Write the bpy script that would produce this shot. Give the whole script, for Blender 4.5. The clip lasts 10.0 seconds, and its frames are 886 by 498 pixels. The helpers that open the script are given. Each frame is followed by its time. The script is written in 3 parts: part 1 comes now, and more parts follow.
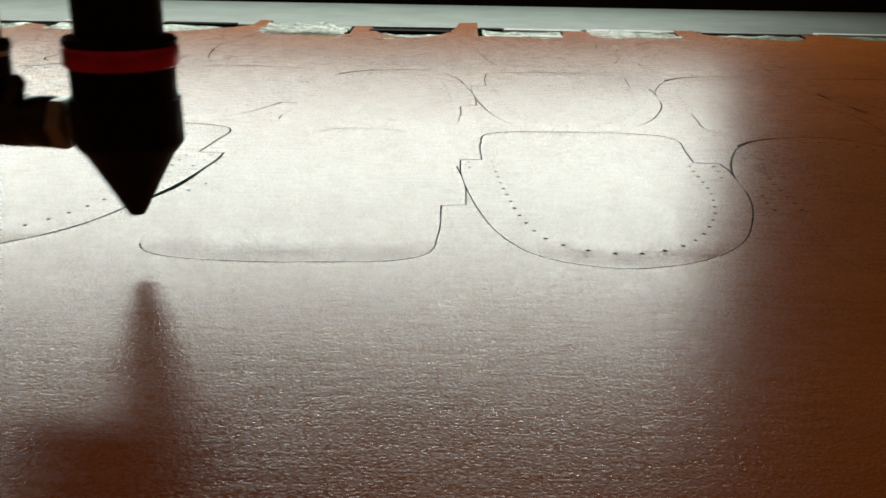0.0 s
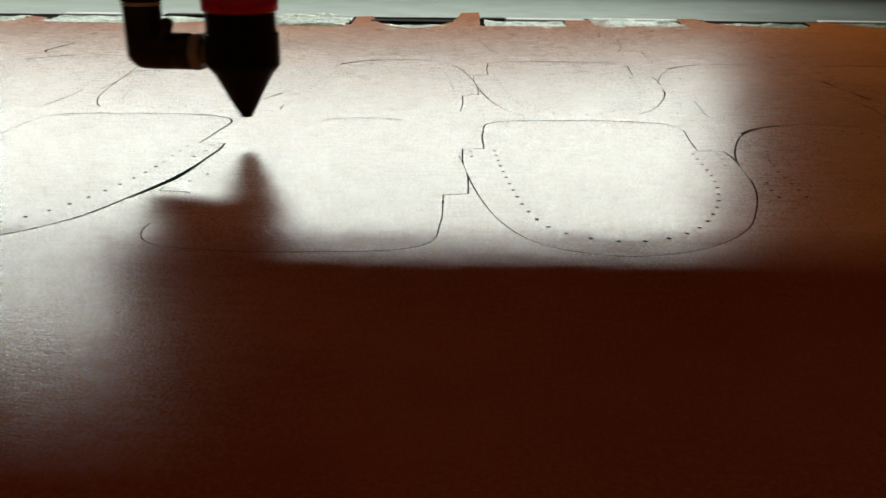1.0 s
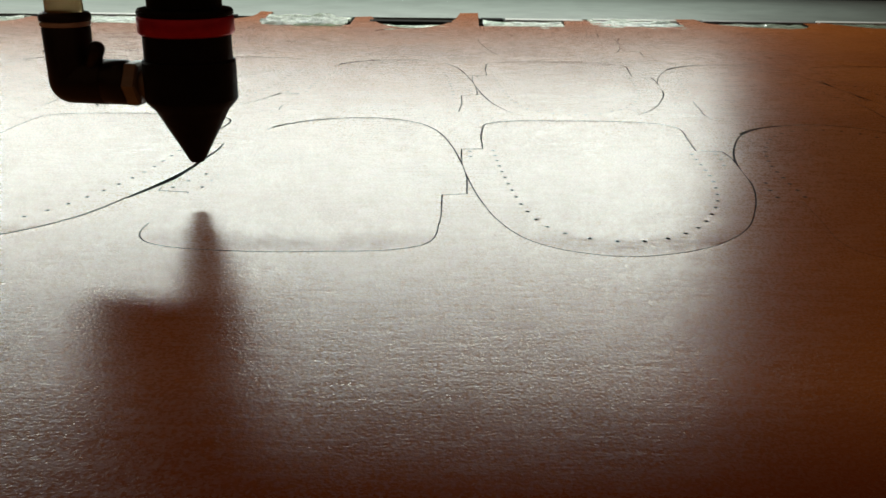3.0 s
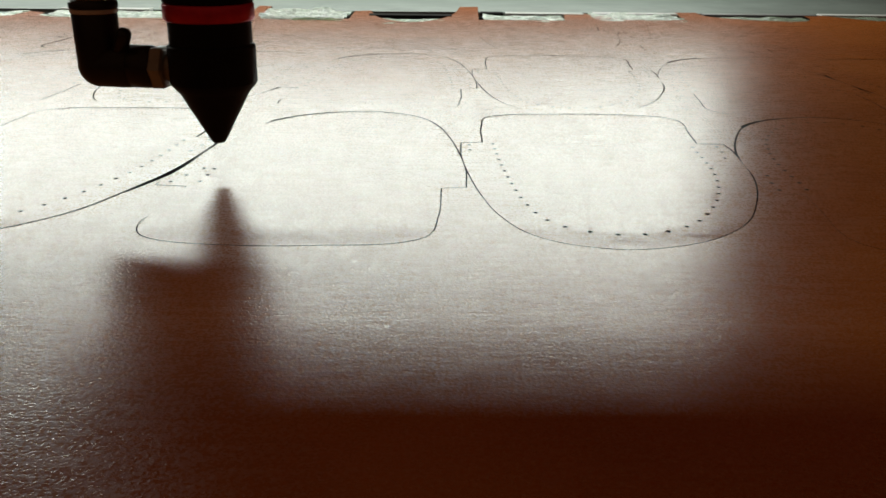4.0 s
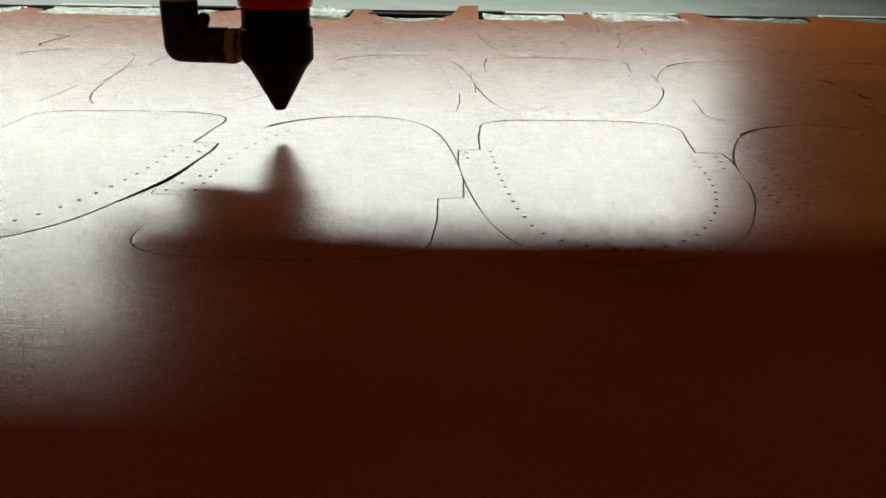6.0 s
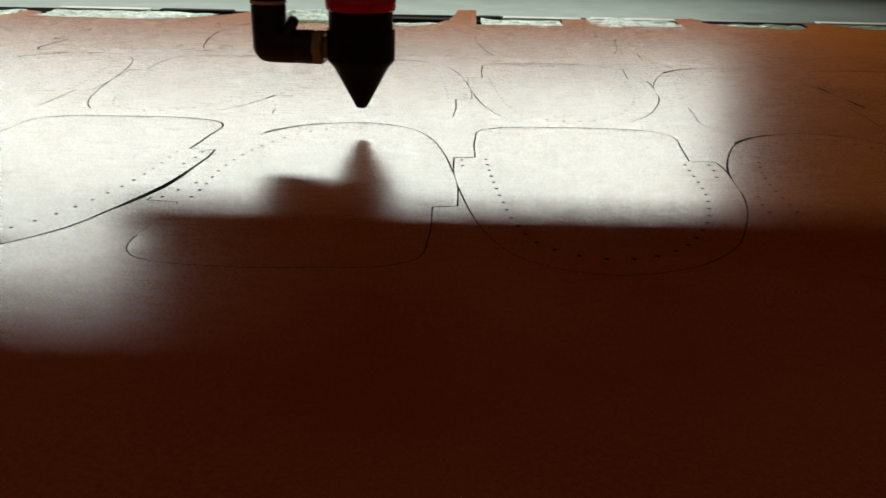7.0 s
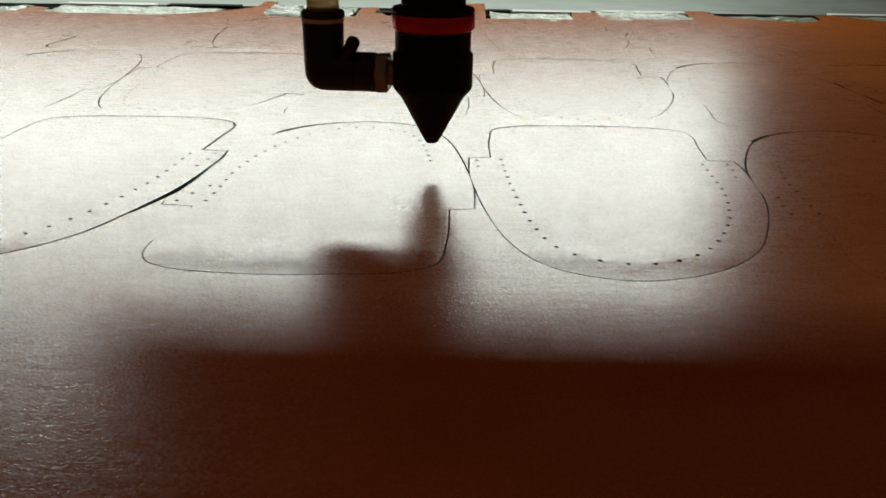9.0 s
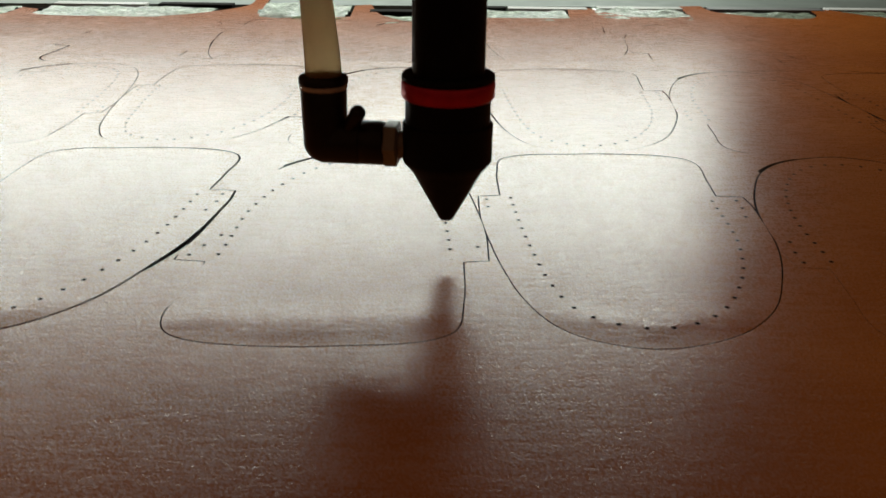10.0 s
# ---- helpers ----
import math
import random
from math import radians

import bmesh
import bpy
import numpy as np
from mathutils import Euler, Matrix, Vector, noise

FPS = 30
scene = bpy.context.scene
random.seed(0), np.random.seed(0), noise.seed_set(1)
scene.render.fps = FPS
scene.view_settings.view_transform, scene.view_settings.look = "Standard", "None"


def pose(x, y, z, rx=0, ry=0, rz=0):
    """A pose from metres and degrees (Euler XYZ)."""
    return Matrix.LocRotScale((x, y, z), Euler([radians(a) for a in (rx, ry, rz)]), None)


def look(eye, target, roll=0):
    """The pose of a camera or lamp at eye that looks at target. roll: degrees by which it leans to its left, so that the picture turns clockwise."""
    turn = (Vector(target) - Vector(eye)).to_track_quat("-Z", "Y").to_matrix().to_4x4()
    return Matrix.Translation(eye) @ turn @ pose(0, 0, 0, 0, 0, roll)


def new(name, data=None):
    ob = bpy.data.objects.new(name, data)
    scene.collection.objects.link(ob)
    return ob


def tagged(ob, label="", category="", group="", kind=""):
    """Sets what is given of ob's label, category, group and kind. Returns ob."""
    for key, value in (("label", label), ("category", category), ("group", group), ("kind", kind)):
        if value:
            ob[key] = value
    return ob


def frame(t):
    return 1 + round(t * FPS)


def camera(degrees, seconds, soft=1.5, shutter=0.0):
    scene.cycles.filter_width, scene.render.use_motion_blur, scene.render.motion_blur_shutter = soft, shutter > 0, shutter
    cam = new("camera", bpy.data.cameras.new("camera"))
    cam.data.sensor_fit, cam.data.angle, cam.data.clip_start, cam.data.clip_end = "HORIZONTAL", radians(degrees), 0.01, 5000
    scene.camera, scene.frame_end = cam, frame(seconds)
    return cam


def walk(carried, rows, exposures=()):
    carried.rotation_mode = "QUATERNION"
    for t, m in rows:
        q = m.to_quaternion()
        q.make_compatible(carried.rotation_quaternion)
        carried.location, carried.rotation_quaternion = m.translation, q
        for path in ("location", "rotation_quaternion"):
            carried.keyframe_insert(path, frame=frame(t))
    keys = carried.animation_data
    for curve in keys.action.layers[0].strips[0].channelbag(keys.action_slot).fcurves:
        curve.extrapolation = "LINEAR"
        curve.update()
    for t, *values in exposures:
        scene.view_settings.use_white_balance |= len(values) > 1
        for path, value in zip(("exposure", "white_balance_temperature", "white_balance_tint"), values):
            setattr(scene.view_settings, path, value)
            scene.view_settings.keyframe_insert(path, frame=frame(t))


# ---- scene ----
from mathutils.geometry import delaunay_2d_cdt

# ---- camera ----
cam = camera(53.0, 10.0, soft=1.6, shutter=0.5)
PATH = [
    (0, (-0.00019, -0.00057, 0.08709), (0.00026, 0.37535, -0.04959), 1.22),
    (0.5, (-0.00052, -0.00029, 0.08700), (-0.00169, 0.37493, -0.05160), 0.94),
    (1, (0.00026, 0.00044, 0.08590), (-0.00092, 0.37506, -0.05431), 0.79),
    (1.5, (-0.00000, 0.00091, 0.08580), (-0.00048, 0.37556, -0.05433), 0.90),
    (2, (0.00006, 0.00038, 0.08593), (0.00049, 0.37522, -0.05368), 1.03),
    (2.5, (0.00000, 0.00000, 0.08612), (-0.00002, 0.37484, -0.05350), 0.97),
    (4, (0.00061, 0.00201, 0.08469), (-0.00024, 0.37596, -0.05730), 0.68),
    (4.5, (0.00052, 0.00289, 0.08491), (-0.00023, 0.37631, -0.05847), 0.72),
    (5, (0.00115, 0.00474, 0.08640), (-0.00006, 0.37758, -0.05847), 0.85),
    (5.5, (0.00124, 0.00537, 0.08776), (0.00002, 0.37817, -0.05723), 0.94),
    (7, (0.00300, 0.00413, 0.09221), (0.00297, 0.37727, -0.05189), 1.37),
    (7.5, (0.00428, 0.00665, 0.09025), (0.00374, 0.37936, -0.05498), 1.44),
    (8, (0.00620, 0.00701, 0.09060), (0.00545, 0.37948, -0.05524), 1.39),
    (8.5, (0.00537, 0.00748, 0.09058), (0.00374, 0.37969, -0.05590), 1.28),
    (9, (-0.00095, 0.00840, 0.09481), (-0.00327, 0.38002, -0.05316), 1.03),
    (9.5, (-0.00542, 0.01201, 0.10354), (-0.00496, 0.38243, -0.04741), 0.96),
    (10, (-0.01009, 0.01914, 0.11947), (-0.00660, 0.38545, -0.04116), 0.81),
]
walk(cam, [(t, look(eye, target, roll)) for t, eye, target, roll in PATH])

# Where the nozzle stands over the leather: seconds, x, y.
HEAD = [
    (0, -0.0868, 0.2393), (0.1, -0.0850, 0.2573), (0.2, -0.0849, 0.2771), (0.4, -0.0937, 0.2831), (0.5, -0.0951, 0.2857), (0.6, -0.0942, 0.2924),
    (0.8, -0.0919, 0.3277), (1, -0.0815, 0.3576), (1.2, -0.0662, 0.3868), (1.4, -0.0399, 0.3993), (1.5, -0.0233, 0.3967), (1.6, -0.0126, 0.3916),
    (1.7, -0.0055, 0.3804), (1.8, 0.0003, 0.3651), (1.9, 0.0025, 0.3475), (2, 0.0040, 0.3362), (2.1, 0.0047, 0.3279), (2.2, -0.0014, 0.3257),
    (2.3, -0.0258, 0.3135), (2.4, -0.0507, 0.3019), (2.5, -0.0735, 0.2875), (2.7, -0.0810, 0.2843), (3.8, -0.0863, 0.3012), (4, -0.0787, 0.3050),
    (4.2, -0.0793, 0.3137), (4.5, -0.0775, 0.3204), (4.8, -0.0780, 0.3322), (5, -0.0773, 0.3365), (5.2, -0.0745, 0.3428), (5.5, -0.0713, 0.3544),
    (5.7, -0.0702, 0.3634), (6.8, -0.0451, 0.3849), (7, -0.0343, 0.3914), (7.2, -0.0261, 0.3861), (7.5, -0.0174, 0.3787), (7.8, -0.0153, 0.3728),
    (8, -0.0127, 0.3664), (8.2, -0.0114, 0.3595), (8.5, -0.0099, 0.3487), (8.8, -0.0097, 0.3437), (9, -0.0079, 0.3327), (9.2, -0.0080, 0.3300),
    (9.5, -0.0074, 0.3171), (9.8, -0.0077, 0.3079), (10, -0.0065, 0.2974),
]

TIP = 0.0087          # gap between nozzle and leather
BEAM_BACK = 0.1270     # far side of the gantry beam, behind the nozzle

# ---- light ----
# Orange fill added from all sides so that shaded leather looks red.
world = bpy.data.worlds.new("warm_fill")
scene.world = world
world.use_nodes = True
world.node_tree.nodes["Background"].inputs["Color"].default_value = (1.0, 0.43, 0.20, 1)
world.node_tree.nodes["Background"].inputs["Strength"].default_value = 0.067

LAMP_X, LAMP_Y, LAMP_Z, LAMP_LONG = -0.276, 1.10, 0.2535, 1.232
lamp_data = bpy.data.lights.new("tube_lamp", "AREA")
lamp_data.shape, lamp_data.size, lamp_data.size_y = "RECTANGLE", LAMP_LONG, 0.026
lamp_data.energy = 5.5
lamp_data.color = (0.925, 1.0, 0.91)
lamp = new("tube_lamp", lamp_data)
lamp.matrix_world = look((LAMP_X, LAMP_Y, LAMP_Z), (LAMP_X, 0.3, 0.0))
scene.view_settings.exposure = 0.0


# ---- materials ----
def material(name, color, rough=0.5, metal=0.0, spec=0.5):
    m = bpy.data.materials.new(name)
    m.use_nodes = True
    b = m.node_tree.nodes["Principled BSDF"]
    b.inputs["Base Color"].default_value = (*color, 1)
    b.inputs["Roughness"].default_value = rough
    b.inputs["Metallic"].default_value = metal
    b.inputs["Specular IOR Level"].default_value = spec
    return m, m.node_tree.nodes, m.node_tree.links, b


def coords(n, l, stretch=(1, 1, 1)):
    co = n.new("ShaderNodeNewGeometry")
    mp = n.new("ShaderNodeMapping")
    mp.inputs["Scale"].default_value = stretch
    l.new(co.outputs["Position"], mp.inputs["Vector"])
    return mp.outputs["Vector"]


def noise_tex(n, l, vec, scale, detail=3.0, rough=0.5):
    t = n.new("ShaderNodeTexNoise")
    t.inputs["Scale"].default_value, t.inputs["Detail"].default_value, t.inputs["Roughness"].default_value = scale, detail, rough
    if vec:
        l.new(vec, t.inputs["Vector"])
    return t.outputs["Fac"]


def ramp(n, l, fac, stops):
    r = n.new("ShaderNodeValToRGB")
    while len(r.color_ramp.elements) < len(stops):
        r.color_ramp.elements.new(0.5)
    for e, (p, c) in zip(r.color_ramp.elements, stops):
        e.position, e.color = p, (*c, 1)
    l.new(fac, r.inputs["Fac"])
    return r.outputs["Color"]


def spread(n, l, fac, low, high):
    m = n.new("ShaderNodeMapRange")
    m.inputs["From Min"].default_value, m.inputs["From Max"].default_value = 0.3, 0.7
    m.inputs["To Min"].default_value, m.inputs["To Max"].default_value = low, high
    l.new(fac, m.inputs["Value"])
    return m.outputs["Result"]


def bump(n, l, b, fac, strength, distance, after=None):
    k = n.new("ShaderNodeBump")
    k.inputs["Strength"].default_value, k.inputs["Distance"].default_value = strength, distance
    l.new(fac, k.inputs["Height"])
    if after:
        l.new(after, k.inputs["Normal"])
    l.new(k.outputs["Normal"], b.inputs["Normal"])
    return k.outputs["Normal"]


def leather_material():
    m, n, l, b = material("tan_leather", (0.4, 0.13, 0.05), 0.3, 0.0, 0.9)
    wide = noise_tex(n, l, coords(n, l), 14.0, 4.0, 0.55)
    l.new(ramp(n, l, wide, [(0.3, (0.37, 0.091, 0.010)), (0.55, (0.44, 0.117, 0.015)), (0.75, (0.49, 0.141, 0.023))]), b.inputs["Base Color"])
    grain = noise_tex(n, l, coords(n, l, (0.85, 1.0, 1.0)), 1500.0, 2.0, 0.6)
    pores = noise_tex(n, l, coords(n, l, (0.75, 0.8, 1.0)), 1500.0, 2.0, 0.7)
    streak = noise_tex(n, l, coords(n, l, (0.22, 1.0, 1.0)), 420.0, 4.0, 0.65)
    cloud = noise_tex(n, l, coords(n, l, (0.5, 1.0, 1.0)), 70.0, 3.0, 0.6)
    total = None
    for fac, low, high in ((pores, 0.215, 0.345), (streak, -0.036, 0.036), (cloud, -0.006, 0.006)):
        part_of = spread(n, l, fac, low, high)
        if total is not None:
            both = n.new("ShaderNodeMath")
            l.new(total, both.inputs[0])
            l.new(part_of, both.inputs[1])
            part_of = both.outputs[0]
        total = part_of
    l.new(total, b.inputs["Roughness"])
    dull = noise_tex(n, l, coords(n, l, (0.8, 0.7, 1.0)), 1150.0, 2.0, 0.6)
    l.new(spread(n, l, dull, 0.08, 1.45), b.inputs["Specular IOR Level"])
    one = bump(n, l, b, cloud, 0.03, 0.0009)
    two = bump(n, l, b, streak, 0.17, 0.0005, one)
    bump(n, l, b, grain, 0.37, 0.00027, two)
    return m


def plain(name, color, rough=0.5, metal=0.0, spec=0.5, scale=60.0, vary=0.25, relief=0.1, deep=0.0003):
    m, n, l, b = material(name, color, rough, metal, spec)
    f = noise_tex(n, l, coords(n, l), scale, 4.0, 0.6)
    dark = tuple(c * (1 - vary) for c in color)
    light = tuple(min(1, c * (1 + vary)) for c in color)
    l.new(ramp(n, l, f, [(0.3, dark), (0.7, light)]), b.inputs["Base Color"])
    l.new(spread(n, l, noise_tex(n, l, coords(n, l), scale * 3.1), max(0.02, rough - 0.07), rough + 0.07), b.inputs["Roughness"])
    bump(n, l, b, noise_tex(n, l, coords(n, l), scale * 8), relief, deep)
    return m


LEATHER = leather_material()
CHAR = plain("charred_edge", (0.012, 0.008, 0.006), 0.95, 0, 0.03, 400.0)
ANODISED = plain("black_anodised_aluminium", (0.011, 0.014, 0.016), 0.5, 0.0, 0.10, 120.0, 0.3, 0.08, 0.0001)
RED = plain("red_anodised_ring", (0.74, 0.022, 0.075), 0.35, 0.3, 0.5, 150.0, 0.15, 0.05, 0.0001)
NYLON = plain("black_nylon", (0.012, 0.014, 0.015), 0.38, 0.0, 0.4, 200.0, 0.3, 0.15, 0.0002)
BRASS = plain("nickel_brass", (0.30, 0.30, 0.28), 0.40, 0.3, 0.5, 200.0, 0.2, 0.1, 0.0001)
STEEL = plain("bright_steel", (0.70, 0.71, 0.70), 0.35, 0.3, 0.5, 200.0, 0.1, 0.1, 0.0001)
HOSE = plain("cream_hose", (0.76, 0.61, 0.32), 0.45, 0.0, 0.4, 60.0, 0.10, 0.05, 0.0001)
hose_bsdf = HOSE.node_tree.nodes["Principled BSDF"]
hose_bsdf.inputs["Transmission Weight"].default_value = 0.55
hose_bsdf.inputs["IOR"].default_value = 1.15
hose_bsdf.inputs["Subsurface Weight"].default_value = 0.9
hose_bsdf.inputs["Subsurface Radius"].default_value = (1.0, 0.8, 0.45)
hose_bsdf.inputs["Subsurface Scale"].default_value = 0.008
PAINT = plain("dark_grey_paint", (0.03, 0.03, 0.032), 0.6, 0.0, 0.4, 25.0, 0.2, 0.1, 0.0004)
ALU = plain("brushed_aluminium", (0.225, 0.26, 0.24), 0.6, 0.1, 0.5, 18.0, 0.12, 0.1, 0.0003)
# Also colours the strips that stand in for dark gaps.
BED_DARK = plain("dark_bed_metal_and_gaps", (0.020, 0.019, 0.018), 0.9, 0.0, 0.08, 40.0, 0.4, 0.2, 0.0004)
FILM = plain("clear_film_scrap", (0.56, 0.66, 0.53), 0.28, 0.0, 0.5, 70.0, 0.3, 0.4, 0.002)
film_bsdf = FILM.node_tree.nodes["Principled BSDF"]
film_bsdf.inputs["Transmission Weight"].default_value = 0.22
film_bsdf.inputs["IOR"].default_value = 1.3
GREY = plain("grey_enamel", (0.22, 0.22, 0.22), 0.55, 0.0, 0.4, 25.0, 0.15, 0.1, 0.0004)
WHITE = plain("white_enamel", (0.7, 0.7, 0.68), 0.4, 0.0, 0.5, 20.0, 0.05, 0.05, 0.0002)


# ---- mesh helpers ----
def part(name, bm, mat, parent=None, label=""):
    me = bpy.data.meshes.new(name)
    bm.normal_update()
    bm.to_mesh(me)
    bm.free()
    for mm in mat if isinstance(mat, tuple) else (mat,):
        me.materials.append(mm)
    ob = new(name, me)
    if parent:
        ob.parent = parent
    if label:
        ob["label"] = label
    return ob


def smooth(ob, degrees=40):
    me = ob.data
    for p in me.polygons:
        p.use_smooth = True
    me.set_sharp_from_angle(angle=radians(degrees))
    return ob


def box(x0, y0, z0, x1, y1, z1, bevel=0.0, bm=None):
    bm = bm or bmesh.new()
    made = bmesh.ops.create_cube(bm, size=1.0, matrix=Matrix.Translation(((x0 + x1) / 2, (y0 + y1) / 2, (z0 + z1) / 2)) @ Matrix.Diagonal((x1 - x0, y1 - y0, z1 - z0, 1)))
    if bevel:
        edges = {e for v in made["verts"] for e in v.link_edges}
        bmesh.ops.bevel(bm, geom=list(edges), offset=bevel, segments=2, affect="EDGES", profile=0.5)
    return bm


def lathe(profile, seg=48, m=None, bm=None):
    """A turned solid from (radius, height) in millimetres, closed at both ends."""
    bm = bm or bmesh.new()
    m = m or Matrix.Identity(4)
    rings = []
    for r, z in profile:
        rings.append([bm.verts.new(m @ Vector((r * math.cos(2 * math.pi * k / seg), r * math.sin(2 * math.pi * k / seg), z)) * 0.001) for k in range(seg)])
    for a, b in zip(rings, rings[1:]):
        for k in range(seg):
            bm.faces.new((a[k], a[(k + 1) % seg], b[(k + 1) % seg], b[k]))
    bm.faces.new(rings[0][::-1])
    bm.faces.new(rings[-1])
    return bm


def sweep(points, radii, seg=24, bm=None):
    """A round rod along points (millimetres)."""
    bm = bm or bmesh.new()
    pts = [Vector(p) for p in points]
    rings, side = [], None
    for i, p in enumerate(pts):
        d = (pts[min(i + 1, len(pts) - 1)] - pts[max(i - 1, 0)]).normalized()
        side = Vector((0, 1, 0)) if side is None else side
        side = (side - d * side.dot(d)).normalized()
        up = d.cross(side)
        rings.append([bm.verts.new((p + (side * math.cos(2 * math.pi * k / seg) + up * math.sin(2 * math.pi * k / seg)) * radii[i]) * 0.001) for k in range(seg)])
    for a, b in zip(rings, rings[1:]):
        for k in range(seg):
            bm.faces.new((a[k], a[(k + 1) % seg], b[(k + 1) % seg], b[k]))
    bm.faces.new(rings[0][::-1])
    bm.faces.new(rings[-1])
    bmesh.ops.recalc_face_normals(bm, faces=bm.faces[:])
    return bm


# ---- the cut pattern: one pocket piece with two tabs, centimetres ----
# Corner points; the third value rounds the corner (0 sharp, 1 free curve).
POCKET = [
    (1.48, 34.45, 0), (1.55, 37.4, 1), (2.05, 39.3, 1), (5.0, 39.93, 1), (8.0, 39.93, 1), (9.75, 39.45, 1), (10.28, 38.5, 1), (10.13, 36.6, 1),
    (9.97, 34.6, 0), (11.0, 34.5, 0), (11.03, 33.2, 1), (10.62, 29.5, 1), (9.8, 26.75, 1), (8.85, 24.8, 1), (7.35, 23.35, 1),
    (5.2, 22.6, 1), (3.5, 22.95, 1), (2.4, 23.85, 1), (1.65, 25.45, 1), (1.2, 27.4, 1), (0.86, 29.7, 1), (0.63, 32.0, 1), (0.64, 34.33, 0),
]
HOLES = [
    (1.89, 34.2), (2.0, 32.0), (2.22, 29.3), (2.57, 26.6), (3.17, 24.75), (4.07, 23.95), (5.23, 23.68), (6.49, 24.05), (7.6, 25.1),
    (8.70, 27.2), (9.25, 29.1), (9.52, 30.9), (9.67, 34.25),
]
TAB_HOLES = [(0.95, 34.0), (0.97, 33.2), (10.62, 34.1), (10.6, 33.3), (10.45, 32.4)]
PITCH_X, PITCH_Y = Vector((20.1, -0.15)), Vector((0.85, 17.5))


def curve(points, step=0.22, closed=True):
    """A smooth line through points, with the sharp ones kept."""
    out, n = [], len(points)
    for i in range(n if closed else n - 1):
        p0, p1, p2, p3 = (points[(i + k) % n] if closed else points[min(max(i + k, 0), n - 1)] for k in (-1, 0, 1, 2))
        a, b = Vector(p1[:2]), Vector(p2[:2])
        ta = (b - Vector(p0[:2])) / 2 if p1[2] else (b - a)
        tb = (Vector(p3[:2]) - a) / 2 if p2[2] else (b - a)
        far = (b - a).length
        ta, tb = ta.normalized() * far, tb.normalized() * far
        count = max(1, round(far / step))
        for k in range(count):
            s = k / count
            out.append(a * (2 * s**3 - 3 * s**2 + 1) + ta * (s**3 - 2 * s**2 + s) + b * (3 * s**2 - 2 * s**3) + tb * (s**3 - s**2))
    return out


def turned(p):
    """The same piece turned end for end, as every second one is nested."""
    return Vector((0.76 - 0.982 * (p[0] - 0.63), 62.56 - p[1]))


def grown(loop, by):
    """A closed loop (counter-clockwise or not) moved outwards by centimetres."""
    area = sum(a.x * b.y - b.x * a.y for a, b in zip(loop, loop[1:] + loop[:1]))
    sign, out = (1 if area > 0 else -1), []
    for i, p in enumerate(loop):
        d = loop[(i + 1) % len(loop)] - loop[i - 1]
        if d.length < 1e-9:
            continue
        d.normalize()
        out.append(p + Vector((d.y, -d.x)) * sign * (by(p) if callable(by) else by))
    return out


def inside(px, py, loop):
    hit = np.zeros(len(px), bool)
    q = np.array([(p[0], p[1]) for p in loop])
    x1, y1 = q.T
    x2, y2 = np.roll(q, -1, 0).T
    for a, b, c, d in zip(x1, y1, x2, y2):
        if b != d:
            hit ^= ((b > py) != (d > py)) & (px < (c - a) * (py - b) / (d - b) + a)
    return hit


def slab(outer, holes, extra, height, thick, scale=0.01, scorched=(), split=False):
    """A sheet of the outline with holes through it; its cut edges take the second material."""
    pts, edges = [], []
    for loop in [outer] + holes:
        k = len(pts)
        pts += [Vector((p[0], p[1])) for p in loop]
        edges += [(k + i, k + (i + 1) % len(loop)) for i in range(len(loop))]
    pts += extra
    vs, _, fs, *_ = delaunay_2d_cdt(pts, edges, [], 0, 1e-5)
    q = np.array([(v[0], v[1]) for v in vs])
    f = np.array(fs)
    c = q[f].mean(1)
    keep = inside(c[:, 0], c[:, 1], outer)
    for loop in holes:
        w = np.array([(p[0], p[1]) for p in loop])
        near = keep & (c[:, 0] > w[:, 0].min()) & (c[:, 0] < w[:, 0].max()) & (c[:, 1] > w[:, 1].min()) & (c[:, 1] < w[:, 1].max())
        idx = np.nonzero(near)[0]
        keep[idx[inside(c[idx, 0], c[idx, 1], loop)]] = False
    f = f[keep]
    used = np.unique(f)
    renum = -np.ones(len(q), int)
    renum[used] = np.arange(len(used))
    f, q = renum[f], q[used]
    e1, e2, e3 = q[f[:, 0]], q[f[:, 1]], q[f[:, 2]]
    flip = (e2[:, 0] - e1[:, 0]) * (e3[:, 1] - e1[:, 1]) - (e2[:, 1] - e1[:, 1]) * (e3[:, 0] - e1[:, 0]) < 0
    f[flip] = f[flip][:, ::-1]
    if not split:
        return sheet_mesh(q, f, height, thick, scale, scorched)
    sides = np.sort(np.concatenate([f[:, [0, 1]], f[:, [1, 2]], f[:, [2, 0]]]), 1)
    key = sides[:, 0] * len(q) + sides[:, 1]
    order = np.argsort(key, kind="stable")
    same = np.nonzero(key[order][1:] == key[order][:-1])[0]
    one, two = order[same] % len(f), order[same + 1] % len(f)
    group = np.arange(len(f))
    while True:
        after = group.copy()
        low = np.minimum(group[one], group[two])
        np.minimum.at(after, one, low)
        np.minimum.at(after, two, low)
        after = after[after]
        if (after == group).all():
            break
        group = after
    out = []
    for g in np.unique(group):
        mine = f[group == g]
        used = np.unique(mine)
        back = -np.ones(len(q), int)
        back[used] = np.arange(len(used))
        out.append((len(mine), sheet_mesh(q[used], back[mine], height, thick, scale, ())))
    return [m for _, m in sorted(out, key=lambda o: -o[0])]


